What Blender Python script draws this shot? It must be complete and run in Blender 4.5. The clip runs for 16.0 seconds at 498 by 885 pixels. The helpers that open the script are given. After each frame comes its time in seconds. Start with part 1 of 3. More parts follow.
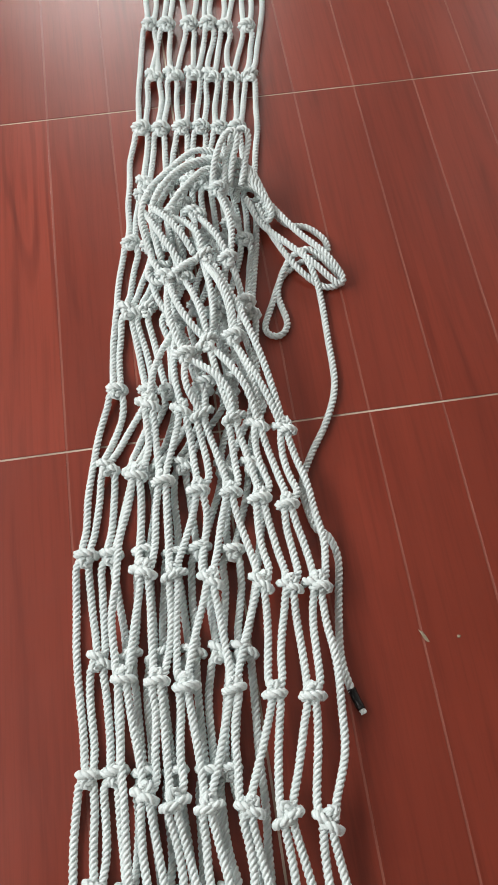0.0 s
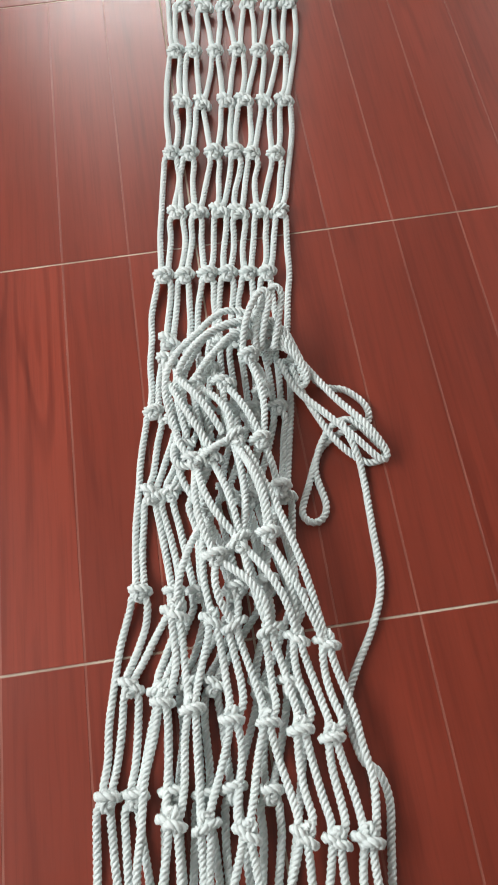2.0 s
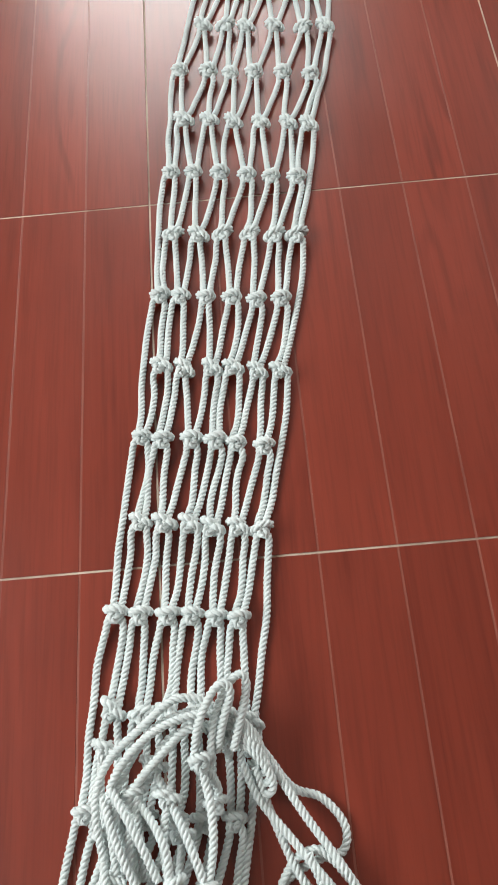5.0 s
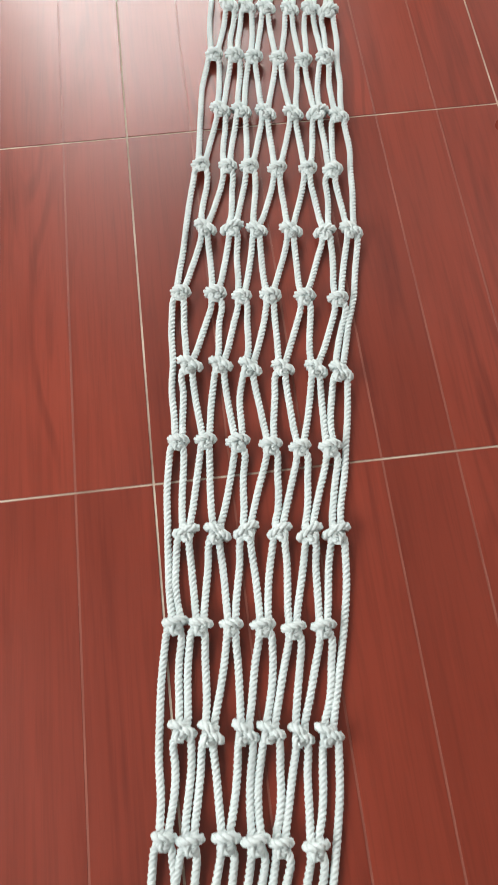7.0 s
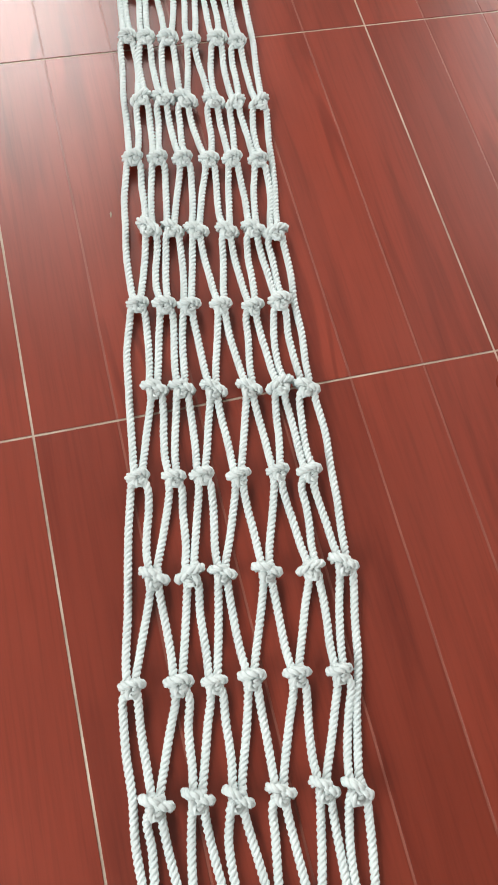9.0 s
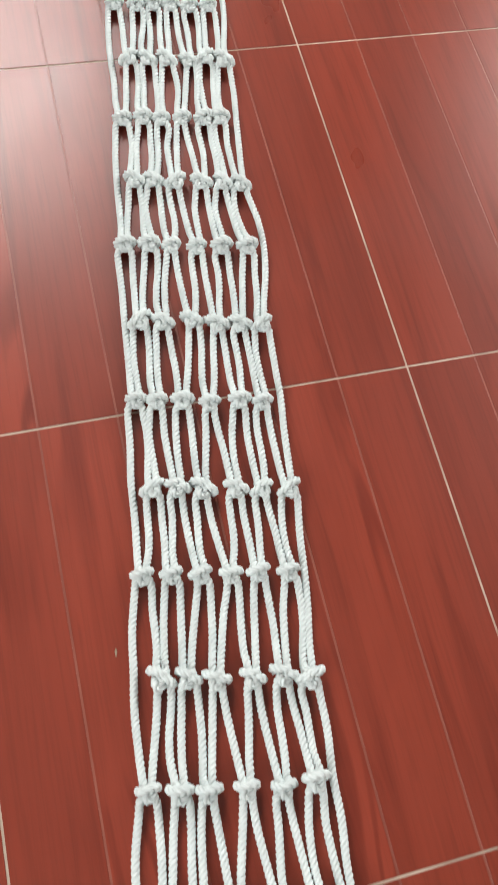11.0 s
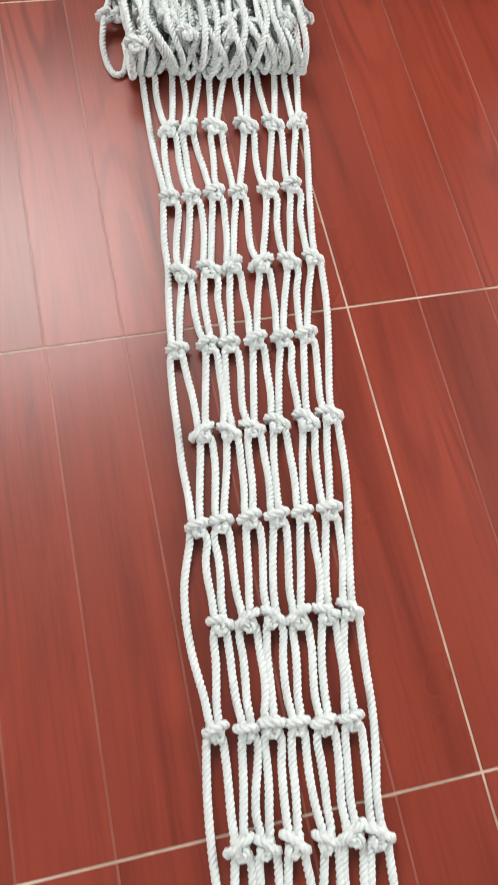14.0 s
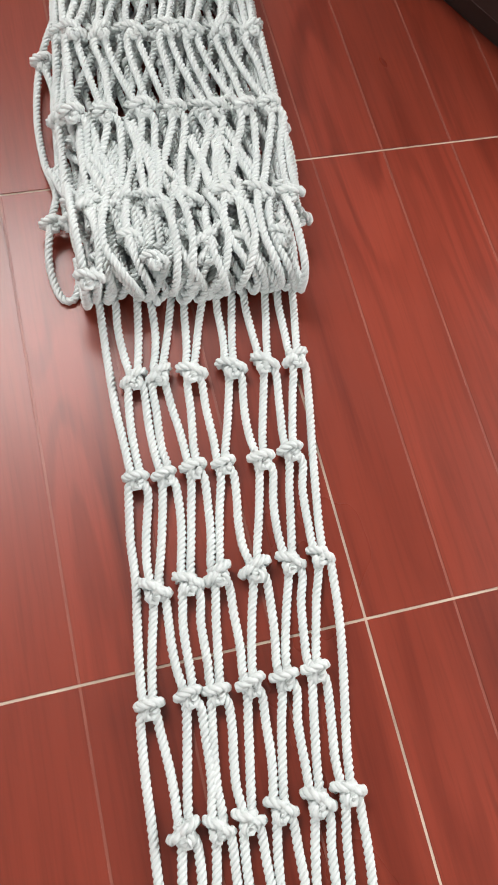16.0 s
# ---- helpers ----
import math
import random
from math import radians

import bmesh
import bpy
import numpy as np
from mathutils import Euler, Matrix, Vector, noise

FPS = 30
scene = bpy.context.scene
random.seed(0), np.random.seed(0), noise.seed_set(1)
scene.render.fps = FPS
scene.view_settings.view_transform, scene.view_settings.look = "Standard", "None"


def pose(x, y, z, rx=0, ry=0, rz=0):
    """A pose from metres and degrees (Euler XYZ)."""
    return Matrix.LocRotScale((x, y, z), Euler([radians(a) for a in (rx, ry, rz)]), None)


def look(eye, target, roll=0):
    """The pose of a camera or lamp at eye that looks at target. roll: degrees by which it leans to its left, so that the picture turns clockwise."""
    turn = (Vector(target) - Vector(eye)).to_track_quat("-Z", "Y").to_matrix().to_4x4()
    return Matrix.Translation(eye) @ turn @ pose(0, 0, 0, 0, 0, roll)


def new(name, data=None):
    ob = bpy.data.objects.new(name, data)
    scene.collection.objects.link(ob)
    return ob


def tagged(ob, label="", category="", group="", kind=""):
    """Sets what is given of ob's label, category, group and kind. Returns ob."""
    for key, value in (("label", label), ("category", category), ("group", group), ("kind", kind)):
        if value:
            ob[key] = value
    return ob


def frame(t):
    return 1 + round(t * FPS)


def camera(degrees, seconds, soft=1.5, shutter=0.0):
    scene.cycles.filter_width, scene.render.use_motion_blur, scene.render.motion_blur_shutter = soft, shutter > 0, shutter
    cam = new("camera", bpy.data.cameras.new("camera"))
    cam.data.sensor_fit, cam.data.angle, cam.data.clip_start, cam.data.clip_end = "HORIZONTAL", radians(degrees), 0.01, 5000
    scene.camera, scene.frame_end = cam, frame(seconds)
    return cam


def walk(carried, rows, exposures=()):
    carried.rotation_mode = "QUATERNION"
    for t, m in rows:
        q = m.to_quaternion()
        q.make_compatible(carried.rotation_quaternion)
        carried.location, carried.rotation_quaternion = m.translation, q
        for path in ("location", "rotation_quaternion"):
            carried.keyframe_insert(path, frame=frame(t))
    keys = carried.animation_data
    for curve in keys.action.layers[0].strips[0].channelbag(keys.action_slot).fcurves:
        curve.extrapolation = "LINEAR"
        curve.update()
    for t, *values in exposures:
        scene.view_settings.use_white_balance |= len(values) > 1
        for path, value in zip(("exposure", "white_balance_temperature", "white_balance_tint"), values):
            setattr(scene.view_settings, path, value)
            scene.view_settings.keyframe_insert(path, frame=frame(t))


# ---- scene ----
cam = camera(34.0, 16.0, shutter=0.2)

PATH = [
    (0, (-0.035, -0.632, 1.304), (0.081, 0.205, -0.508), -0.6),
    (0.5, (-0.025, -0.6, 1.307), (0.063, 0.244, -0.504), -2.4),
    (1, (0.008, -0.542, 1.317), (0.051, 0.316, -0.489), -5.2),
    (1.5, (0.009, -0.463, 1.331), (0.061, 0.417, -0.464), -4.1),
    (2, (-0.015, -0.282, 1.314), (0.064, 0.58, -0.489), -3.4),
    (2.5, (-0.052, -0.187, 1.329), (0.084, 0.678, -0.469), -0.8),
    (3, (-0.045, -0.117, 1.348), (0.082, 0.788, -0.431), -2.0),
    (3.5, (0.04, 0.002, 1.323), (0.123, 0.924, -0.45), -2.8),
    (4, (0.167, 0.138, 1.317), (0.142, 1.053, -0.461), -6.9),
    (4.2, (0.189, 0.18, 1.317), (0.145, 1.094, -0.461), -7.8),
    (6.3, (0.166, 0.776, 1.387), (0.209, 1.583, -0.442), -1.8),
    (6.5, (0.172, 0.85, 1.394), (0.191, 1.668, -0.431), -3.8),
    (7, (0.109, 1.078, 1.337), (0.2, 1.875, -0.495), -0.3),
    (7.5, (0.071, 1.304, 1.249), (0.286, 2.074, -0.584), 6.6),
    (8, (0.099, 1.479, 1.184), (0.375, 2.262, -0.636), 8.7),
    (8.2, (0.103, 1.584, 1.194), (0.399, 2.309, -0.647), 10.9),
    (10.3, (0.133, 2.262, 1.289), (0.53, 2.945, -0.549), 16.8),
    (10.5, (0.156, 2.388, 1.301), (0.562, 3.04, -0.546), 18.9),
    (11, (0.208, 2.63, 1.306), (0.599, 3.304, -0.536), 17.8),
    (11.5, (0.257, 2.923, 1.297), (0.617, 3.57, -0.561), 16.1),
    (12, (0.228, 3.138, 1.291), (0.618, 3.794, -0.558), 17.9),
    (12.5, (0.296, 3.42, 1.272), (0.643, 4.109, -0.573), 14.0),
    (13, (0.342, 3.654, 1.265), (0.676, 4.358, -0.577), 14.1),
    (13.5, (0.336, 3.87, 1.246), (0.666, 4.551, -0.605), 15.1),
    (14, (0.345, 4.108, 1.256), (0.69, 4.79, -0.592), 15.9),
    (14.5, (0.354, 4.337, 1.254), (0.683, 5.017, -0.598), 14.8),
    (15, (0.407, 4.542, 1.232), (0.724, 5.232, -0.618), 14.3),
    (15.5, (0.42, 4.626, 1.237), (0.779, 5.284, -0.617), 17.8),
    (16, (0.476, 4.69, 1.147), (0.855, 5.343, -0.705), 17.8),
]
walk(cam, [(t, look(eye, target, roll)) for t, eye, target, roll in PATH],
     exposures=[(0, -0.46, 6500, 10), (4, -0.46, 6450, 9), (8, -0.38, 6450, 8), (12, -0.47, 6600, 12), (14, -0.53, 6650, 14), (16, -0.62, 6650, 15)])

# ---- world, daylight and exposure ----
world = bpy.data.worlds.new("world")
scene.world = world
world.use_nodes = True
wn = world.node_tree
sky = wn.nodes.new("ShaderNodeTexSky")
sky.sky_type, sky.sun_disc = "NISHITA", False
sky.sun_elevation, sky.sun_rotation = radians(50), radians(200)
wn.links.new(sky.outputs[0], wn.nodes["Background"].inputs[0])
wn.nodes["Background"].inputs[1].default_value = 0.12

sun = new("sun", bpy.data.lights.new("sun", "SUN"))
sun.data.energy, sun.data.angle, sun.data.color = 2.0, radians(0.6), (1.0, 0.96, 0.9)
sun.matrix_world = look((2, -6, 10), (0, 0, 0))


def window_light(name, place, target, width, height, watts):
    """Sky light that enters through a window's opening; the east one is added fill."""
    lamp = new(name, bpy.data.lights.new(name, "AREA"))
    lamp.data.shape, lamp.data.size, lamp.data.size_y = "RECTANGLE", width, height
    lamp.data.energy, lamp.data.color = watts, (0.98, 1.0, 0.97)
    lamp.matrix_world = look(place, target)
    return lamp


ROOM = (-3.0, 3.6, -3.2, 7.2)          # west, east, south, north faces
CEIL = 4.1
WIN_N = (-1.25, 0.85, 2.2, 3.9)          # high window in the north wall: west, east, bottom, top
WIN_W = (-1.5, 2.5, 1.5, 3.5)          # window in the west wall: south, north, bottom, top
FILL_E = (3.0, 6.4, 0.9, 2.4)           # added opening in the east wall, for fill: south, north, bottom, top
window_light("north_window_light", (-0.2, 7.17, 3.05), (-0.1, 2.0, 0.3), 2.0, 1.6, 235)
window_light("west_window_light", (-2.96, 0.5, 2.5), (0.2, 0.6, 0.0), 3.9, 1.9, 262)
# fill added from the east to lift the floor's right side; no known window
window_light("east_fill_light", (3.56, 4.7, 1.65), (0.6, 4.4, 0.0), 3.3, 1.4, 165)


# ---- materials ----
def material(name):
    m = bpy.data.materials.new(name)
    m.use_nodes = True
    n, l = m.node_tree.nodes, m.node_tree.links
    return m, n, l, n["Principled BSDF"]


def ramp(n, stops):
    r = n.new("ShaderNodeValToRGB")
    r.color_ramp.elements[0].position, r.color_ramp.elements[0].color = stops[0][0], (*stops[0][1], 1)
    r.color_ramp.elements[1].position, r.color_ramp.elements[1].color = stops[-1][0], (*stops[-1][1], 1)
    for p, c in stops[1:-1]:
        r.color_ramp.elements.new(p).color = (*c, 1)
    return r


def mix(n, l, kind, fac, a, b):
    k = n.new("ShaderNodeMix")
    k.data_type, k.blend_type = "RGBA", kind
    for socket, value in ((k.inputs[0], fac), (k.inputs[6], a), (k.inputs[7], b)):
        if hasattr(value, "is_output"):
            l.new(value, socket)
        elif isinstance(value, tuple):
            socket.default_value = (*value, 1)
        else:
            socket.default_value = value
    return k.outputs[2]


def noise_node(n, l, vector, scale, detail=4.0, rough=0.55, distort=0.0):
    k = n.new("ShaderNodeTexNoise")
    k.inputs["Scale"].default_value, k.inputs["Detail"].default_value = scale, detail
    k.inputs["Roughness"].default_value, k.inputs["Distortion"].default_value = rough, distort
    if vector is not None:
        l.new(vector, k.inputs["Vector"])
    return k.outputs[0]


def stretched(n, l, scale, shift_by_object=True):
    """World position, scaled, and shifted from piece to piece."""
    geo = n.new("ShaderNodeNewGeometry")
    mp = n.new("ShaderNodeMapping")
    mp.inputs["Scale"].default_value = scale
    l.new(geo.outputs["Position"], mp.inputs["Vector"])
    if not shift_by_object:
        return mp.outputs[0]
    info = n.new("ShaderNodeObjectInfo")
    mul = n.new("ShaderNodeMath")
    mul.operation = "MULTIPLY"
    mul.inputs[1].default_value = 37.0
    l.new(info.outputs["Random"], mul.inputs[0])
    add = n.new("ShaderNodeVectorMath")
    l.new(mp.outputs[0], add.inputs[0])
    l.new(mul.outputs[0], add.inputs[1])
    return add.outputs[0]


def mahogany():
    m, n, l, b = material("glazed_mahogany")
    grain_at = stretched(n, l, (15, 0.9, 1))
    fine_at = stretched(n, l, (160, 5, 1))
    blotch_at = stretched(n, l, (3.5, 1.2, 1))
    grain = noise_node(n, l, grain_at, 1.0, 6, 0.62, 1.2)
    fine = noise_node(n, l, fine_at, 1.0, 3, 0.6, 0.4)
    blotch = noise_node(n, l, blotch_at, 1.0, 3, 0.5, 0.6)
    tone = ramp(n, [(0.26, (0.160, 0.023, 0.012)), (0.45, (0.230, 0.037, 0.020)), (0.75, (0.265, 0.044, 0.024))])
    l.new(grain, tone.inputs[0])
    lines = ramp(n, [(0.34, (0.84, 0.82, 0.80)), (0.52, (1, 1, 1))])
    l.new(fine, lines.inputs[0])
    c = mix(n, l, "MULTIPLY", 0.8, tone.outputs[0], lines.outputs[0])
    patch = ramp(n, [(0.32, (0.86, 0.84, 0.82)), (0.68, (1.08, 1.08, 1.08))])
    l.new(blotch, patch.inputs[0])
    c = mix(n, l, "MULTIPLY", 1.0, c, patch.outputs[0])
    figure_at = noise_node(n, l, stretched(n, l, (6.5, 0.75, 1)), 1.0, 2, 0.45, 0.15)
    wave = n.new("ShaderNodeMath")
    wave.operation = "MULTIPLY"
    wave.inputs[1].default_value = 70.0
    l.new(figure_at, wave.inputs[0])
    sine = n.new("ShaderNodeMath")
    sine.operation = "SINE"
    l.new(wave.outputs[0], sine.inputs[0])
    rings = ramp(n, [(0.0, (1, 1, 1)), (0.9, (0.66, 0.58, 0.56))])
    l.new(sine.outputs[0], rings.inputs[0])
    where = ramp(n, [(0.46, (0, 0, 0)), (0.66, (1, 1, 1))])
    l.new(blotch, where.inputs[0])
    info = n.new("ShaderNodeObjectInfo")
    chosen = ramp(n, [(0.45, (0.25, 0.25, 0.25)), (0.75, (1, 1, 1))])
    l.new(info.outputs["Random"], chosen.inputs[0])
    figured = mix(n, l, "MULTIPLY", 1.0, where.outputs[0], chosen.outputs[0])
    c = mix(n, l, "MULTIPLY", figured, c, rings.outputs[0])
    per = ramp(n, [(0.0, (0.84, 0.81, 0.80)), (1.0, (1.08, 1.08, 1.08))])
    l.new(info.outputs["Random"], per.inputs[0])
    c = mix(n, l, "MULTIPLY", 1.0, c, per.outputs[0])
    l.new(c, b.inputs["Base Color"])
    smear = noise_node(n, l, stretched(n, l, (2.2, 1.6, 1), False), 1.0, 4, 0.6, 0.8)
    gloss = ramp(n, [(0.3, (0.27, 0.27, 0.27)), (0.75, (0.36, 0.36, 0.36))])
    l.new(smear, gloss.inputs[0])
    l.new(gloss.outputs[0], b.inputs["Roughness"])
    b.inputs["IOR"].default_value = 1.52
    bump = n.new("ShaderNodeBump")
    bump.inputs["Strength"].default_value, bump.inputs["Distance"].default_value = 0.12, 0.0006
    l.new(grain, bump.inputs["Height"])
    l.new(bump.outputs[0], b.inputs["Normal"])
    return m


def mottled(name, dark, light, scale, rough, bump_by=0.1, distance=0.001):
    m, n, l, b = material(name)
    at = stretched(n, l, (1, 1, 1), False)
    big = noise_node(n, l, at, scale, 5, 0.6)
    r = ramp(n, [(0.32, dark), (0.68, light)])
    l.new(big, r.inputs[0])
    l.new(r.outputs[0], b.inputs["Base Color"])
    b.inputs["Roughness"].default_value = rough
    small = noise_node(n, l, at, scale * 9, 3, 0.6)
    bump = n.new("ShaderNodeBump")
    bump.inputs["Strength"].default_value, bump.inputs["Distance"].default_value = bump_by, distance
    l.new(small, bump.inputs["Height"])
    l.new(bump.outputs[0], b.inputs["Normal"])
    return m


def nylon():
    m, n, l, b = material("white_nylon_rope")
    at = stretched(n, l, (1, 1, 1), False)
    dirt = noise_node(n, l, at, 14, 4, 0.6)
    r = ramp(n, [(0.30, (0.60, 0.655, 0.65)), (0.62, (0.70, 0.75, 0.74))])
    l.new(dirt, r.inputs[0])
    l.new(r.outputs[0], b.inputs["Base Color"])
    b.inputs["Roughness"].default_value = 0.55
    b.inputs["Sheen Weight"].default_value = 0.15
    fibre = noise_node(n, l, at, 900, 2, 0.6)
    bump = n.new("ShaderNodeBump")
    bump.inputs["Strength"].default_value, bump.inputs["Distance"].default_value = 0.25, 0.0006
    l.new(fibre, bump.inputs["Height"])
    l.new(bump.outputs[0], b.inputs["Normal"])
    return m


MAHOGANY = mahogany()
GROUT = mottled("cream_grout", (0.24, 0.15, 0.11), (0.72, 0.62, 0.50), 5, 0.8)
GROOVE = mottled("worn_groove", (0.21, 0.058, 0.040), (0.30, 0.098, 0.068), 6, 0.36)
NYLON = nylon()
PLASTER = mottled("painted_plaster", (0.40, 0.40, 0.38), (0.47, 0.47, 0.45), 2, 0.85)
BLACK = mottled("black_tape", (0.006, 0.006, 0.007), (0.014, 0.014, 0.015), 60, 0.22)
DARKWOOD = mottled("dark_lacquered_wood", (0.012, 0.009, 0.008), (0.03, 0.02, 0.017), 7, 0.3)
PALE = mottled("pale_scraps", (0.22, 0.17, 0.11), (0.40, 0.33, 0.24), 80, 0.8)
METAL = mottled("white_frame_paint", (0.7, 0.7, 0.7), (0.8, 0.8, 0.8), 4, 0.4)


# ---- mesh helpers ----
def mesh_of(name, verts, faces, mat, smooth=False):
    me = bpy.data.meshes.new(name)
    me.from_pydata([tuple(v) for v in verts], [], faces)
    me.materials.append(mat)
    if smooth:
        me.polygons.foreach_set("use_smooth", [True] * len(me.polygons))
    me.update()
    return me


def box_data(x0, x1, y0, y1, z0, z1, c=0.0):
    """A box whose top edges are chamfered by c; its underside is left open."""
    if c <= 0:
        v = [(x0, y0, z0), (x1, y0, z0), (x1, y1, z0), (x0, y1, z0), (x0, y0, z1), (x1, y0, z1), (x1, y1, z1), (x0, y1, z1)]
        f = [(0, 3, 2, 1), (4, 5, 6, 7), (0, 1, 5, 4), (1, 2, 6, 5), (2, 3, 7, 6), (3, 0, 4, 7)]
        return v, f
    v = [(x0, y0, z0), (x1, y0, z0), (x1, y1, z0), (x0, y1, z0),
         (x0, y0, z1 - c), (x1, y0, z1 - c), (x1, y1, z1 - c), (x0, y1, z1 - c),
         (x0 + c, y0 + c, z1), (x1 - c, y0 + c, z1), (x1 - c, y1 - c, z1), (x0 + c, y1 - c, z1)]
    f = [(8, 9, 10, 11)]
    for i in range(4):
        j = (i + 1) % 4
        f += [(i, j, j + 4, i + 4), (i + 4, j + 4, j + 8, i + 8)]
    return v, f


def boxes(name, list_of_boxes, mat):
    verts, faces = [], []
    for b in list_of_boxes:
        v, f = box_data(*b)
        faces += [tuple(i + len(verts) for i in q) for q in f]
        verts += v
    return mesh_of(name, verts, faces, mat)


def part(name, me, parent, label=""):
    ob = new(name, me)
    ob.parent = parent
    return tagged(ob, label)


# ---- rope ----
ROPE = 0.0066      # radius
LAY = 0.0255       # length of one turn of the three strands
LOBE = [(0, 0.60), (13, 0.80), (34, 0.97), (60, 1.05), (86, 0.97), (107, 0.80)]
RING = [(radians(a + 120 * k), r) for k in range(3) for a, r in LOBE]
RING_A = np.array([a for a, r in RING])
RING_R = np.array([r for a, r in RING])


def smooth_line(ctrl, step):
    """A Catmull-Rom curve through the control points, in even steps."""
    p = np.array(ctrl, float)
    p = np.vstack([2 * p[0] - p[1], p, 2 * p[-1] - p[-2]])
    out = []
    for i in range(1, len(p) - 2):
        a, b, c, d = p[i - 1], p[i], p[i + 1], p[i + 2]
        k = max(4, int(np.linalg.norm(c - b) / step * 1.5))
        u = (np.arange(k) / k)[:, None]
        out.append(0.5 * (2 * b + (c - a) * u + (2 * a - 5 * b + 4 * c - d) * u ** 2 + (3 * b - a - 3 * c + d) * u ** 3))
    out.append(p[-2][None, :])
    q = np.vstack(out)
    s = np.concatenate([[0], np.cumsum(np.linalg.norm(np.diff(q, axis=0), axis=1))])
    n = max(3, int(s[-1] / step) + 1)
    t = np.linspace(0, s[-1], n)
    return np.stack([np.interp(t, s, q[:, i]) for i in range(3)], axis=1), t


def rope_data(ctrl, radius=ROPE, step=0.0039, turn=0.0):
    """Vertices and faces of a laid three-strand rope along the control points."""
    q, s = smooth_line(ctrl, step)
    tan = np.gradient(q, axis=0)
    tan /= np.linalg.norm(tan, axis=1)[:, None] + 1e-12
    side = np.zeros_like(q)
    ref = np.array((0.0, 0.0, 1.0)) if abs(tan[0][2]) < 0.9 else np.array((1.0, 0.0, 0.0))
    now = np.cross(tan[0], ref)
    for i in range(len(q)):
        now = now - tan[i] * now.dot(tan[i])
        now /= np.linalg.norm(now) + 1e-12
        side[i] = now
    up = np.cross(side, tan)
    ang = RING_A[None, :] - (2 * math.pi * s / LAY)[:, None] + turn
    r = radius * RING_R[None, :]
    v = q[:, None, :] + side[:, None, :] * (r * np.cos(ang))[:, :, None] + up[:, None, :] * (r * np.sin(ang))[:, :, None]
    n, k = len(q), len(RING)
    faces = []
    for i in range(n - 1):
        a, b = i * k, (i + 1) * k
        faces += [(a + j, a + (j + 1) % k, b + (j + 1) % k, b + j) for j in range(k)]
    faces += [tuple(range(k - 1, -1, -1)), tuple(range((n - 1) * k, n * k))]
    return v.reshape(-1, 3), faces


def rope_mesh(name, paths, radius=ROPE, step=0.0039):
    verts, faces = [], []
    for p in paths:
        v, f = rope_data(p, radius, step, random.uniform(0, 6.28))
        base = sum(len(x) for x in verts)
        faces += [tuple(i + base for i in q) for q in f]
        verts.append(v)
    return mesh_of(name, np.vstack(verts), faces, NYLON, True)


def knot_mesh(kind, wobble):
    """A tightened mesh knot: a collar of rope wrapped round a bight. Far side is +y."""
    rnd = random.Random(wobble)
    j = lambda v: v + rnd.uniform(-0.0016, 0.0016)

    def bar(y, half, lean, z0, z1, dx=0.0):
        """A turn of rope across the knot, closed underneath. lean: how much its right end lies nearer."""
        at = lambda u, z: (dx + half * u, j(y) - lean * u, z)
        return [at(0.1, 0.003), at(-0.85, 0.006), at(-1.0, 0.5 * (z0 + z1)), at(-0.45, z1), at(0.35, z1 + 0.001), at(1.0, 0.5 * (z0 + z1)), at(0.85, 0.006), at(-0.1, 0.003)]

    def bight(x, y0, y1, half, z, skew=0.0):
        """The end of a doubled rope that shows on the near side of the knot."""
        return [(x - half, y0, z - 0.002), (x - half * 1.05 + skew * 0.5, 0.4 * y0 + 0.6 * y1, z), (x - half * 0.5 + skew, y1, z - 0.001),
                (x + half * 0.5 + skew, j(y1), z - 0.001), (x + half * 1.05 + skew * 0.5, 0.4 * y0 + 0.6 * y1, z), (x + half, y0, z - 0.002)]

    core = [[(x, 0.012, 0.008), (x, 0.004, 0.013), (x * 0.9, -0.004, 0.013), (x * 0.8, -0.010, 0.008)] for x in (-0.0055, 0.0055)]
    if kind == "collar":
        paths = [bar(0.0050, 0.0136, rnd.uniform(-0.0035, 0.0005), 0.008, 0.0235), bight(0.0005, 0.004, -0.0105, 0.0046, 0.0160, rnd.uniform(-0.001, 0.001))]
    else:
        paths = [bar(0.0065, 0.0105, rnd.uniform(0.002, 0.004), 0.008, 0.0225, -0.0045),
                 [(-0.002, 0.002, 0.012), (0.003, 0.000, 0.0200), (0.010, -0.002, 0.0205), (0.0160, j(-0.004), 0.0140), (0.0150, -0.005, 0.006)],
                 bight(-0.0025, 0.001, -0.0130, 0.0044, 0.0175, rnd.uniform(-0.002, 0.001))]
    return rope_mesh("knot", paths + core, ROPE, 0.0046)


KNOTS = {kind: [knot_mesh(kind, 10 * i + len(kind)) for i in range(4)] for kind in ("collar", "lump")}


def place_knot(parent, kind, x, y, z, rnd, tilt=7.0, turn=0.0):
    ob = new("knot", KNOTS[kind][rnd.randrange(4)])
    ob.parent = parent
    flip = rnd.choice((-1, 1, 1)) if kind == "lump" else 1
    k = rnd.uniform(1.0, 1.14)
    ob.matrix_basis = pose(x, y, z - 0.012, rnd.uniform(-6, 6), rnd.uniform(-tilt, tilt), turn + rnd.uniform(-9, 9)) @ Matrix.Diagonal((k * flip, k, k, 1))
    return ob


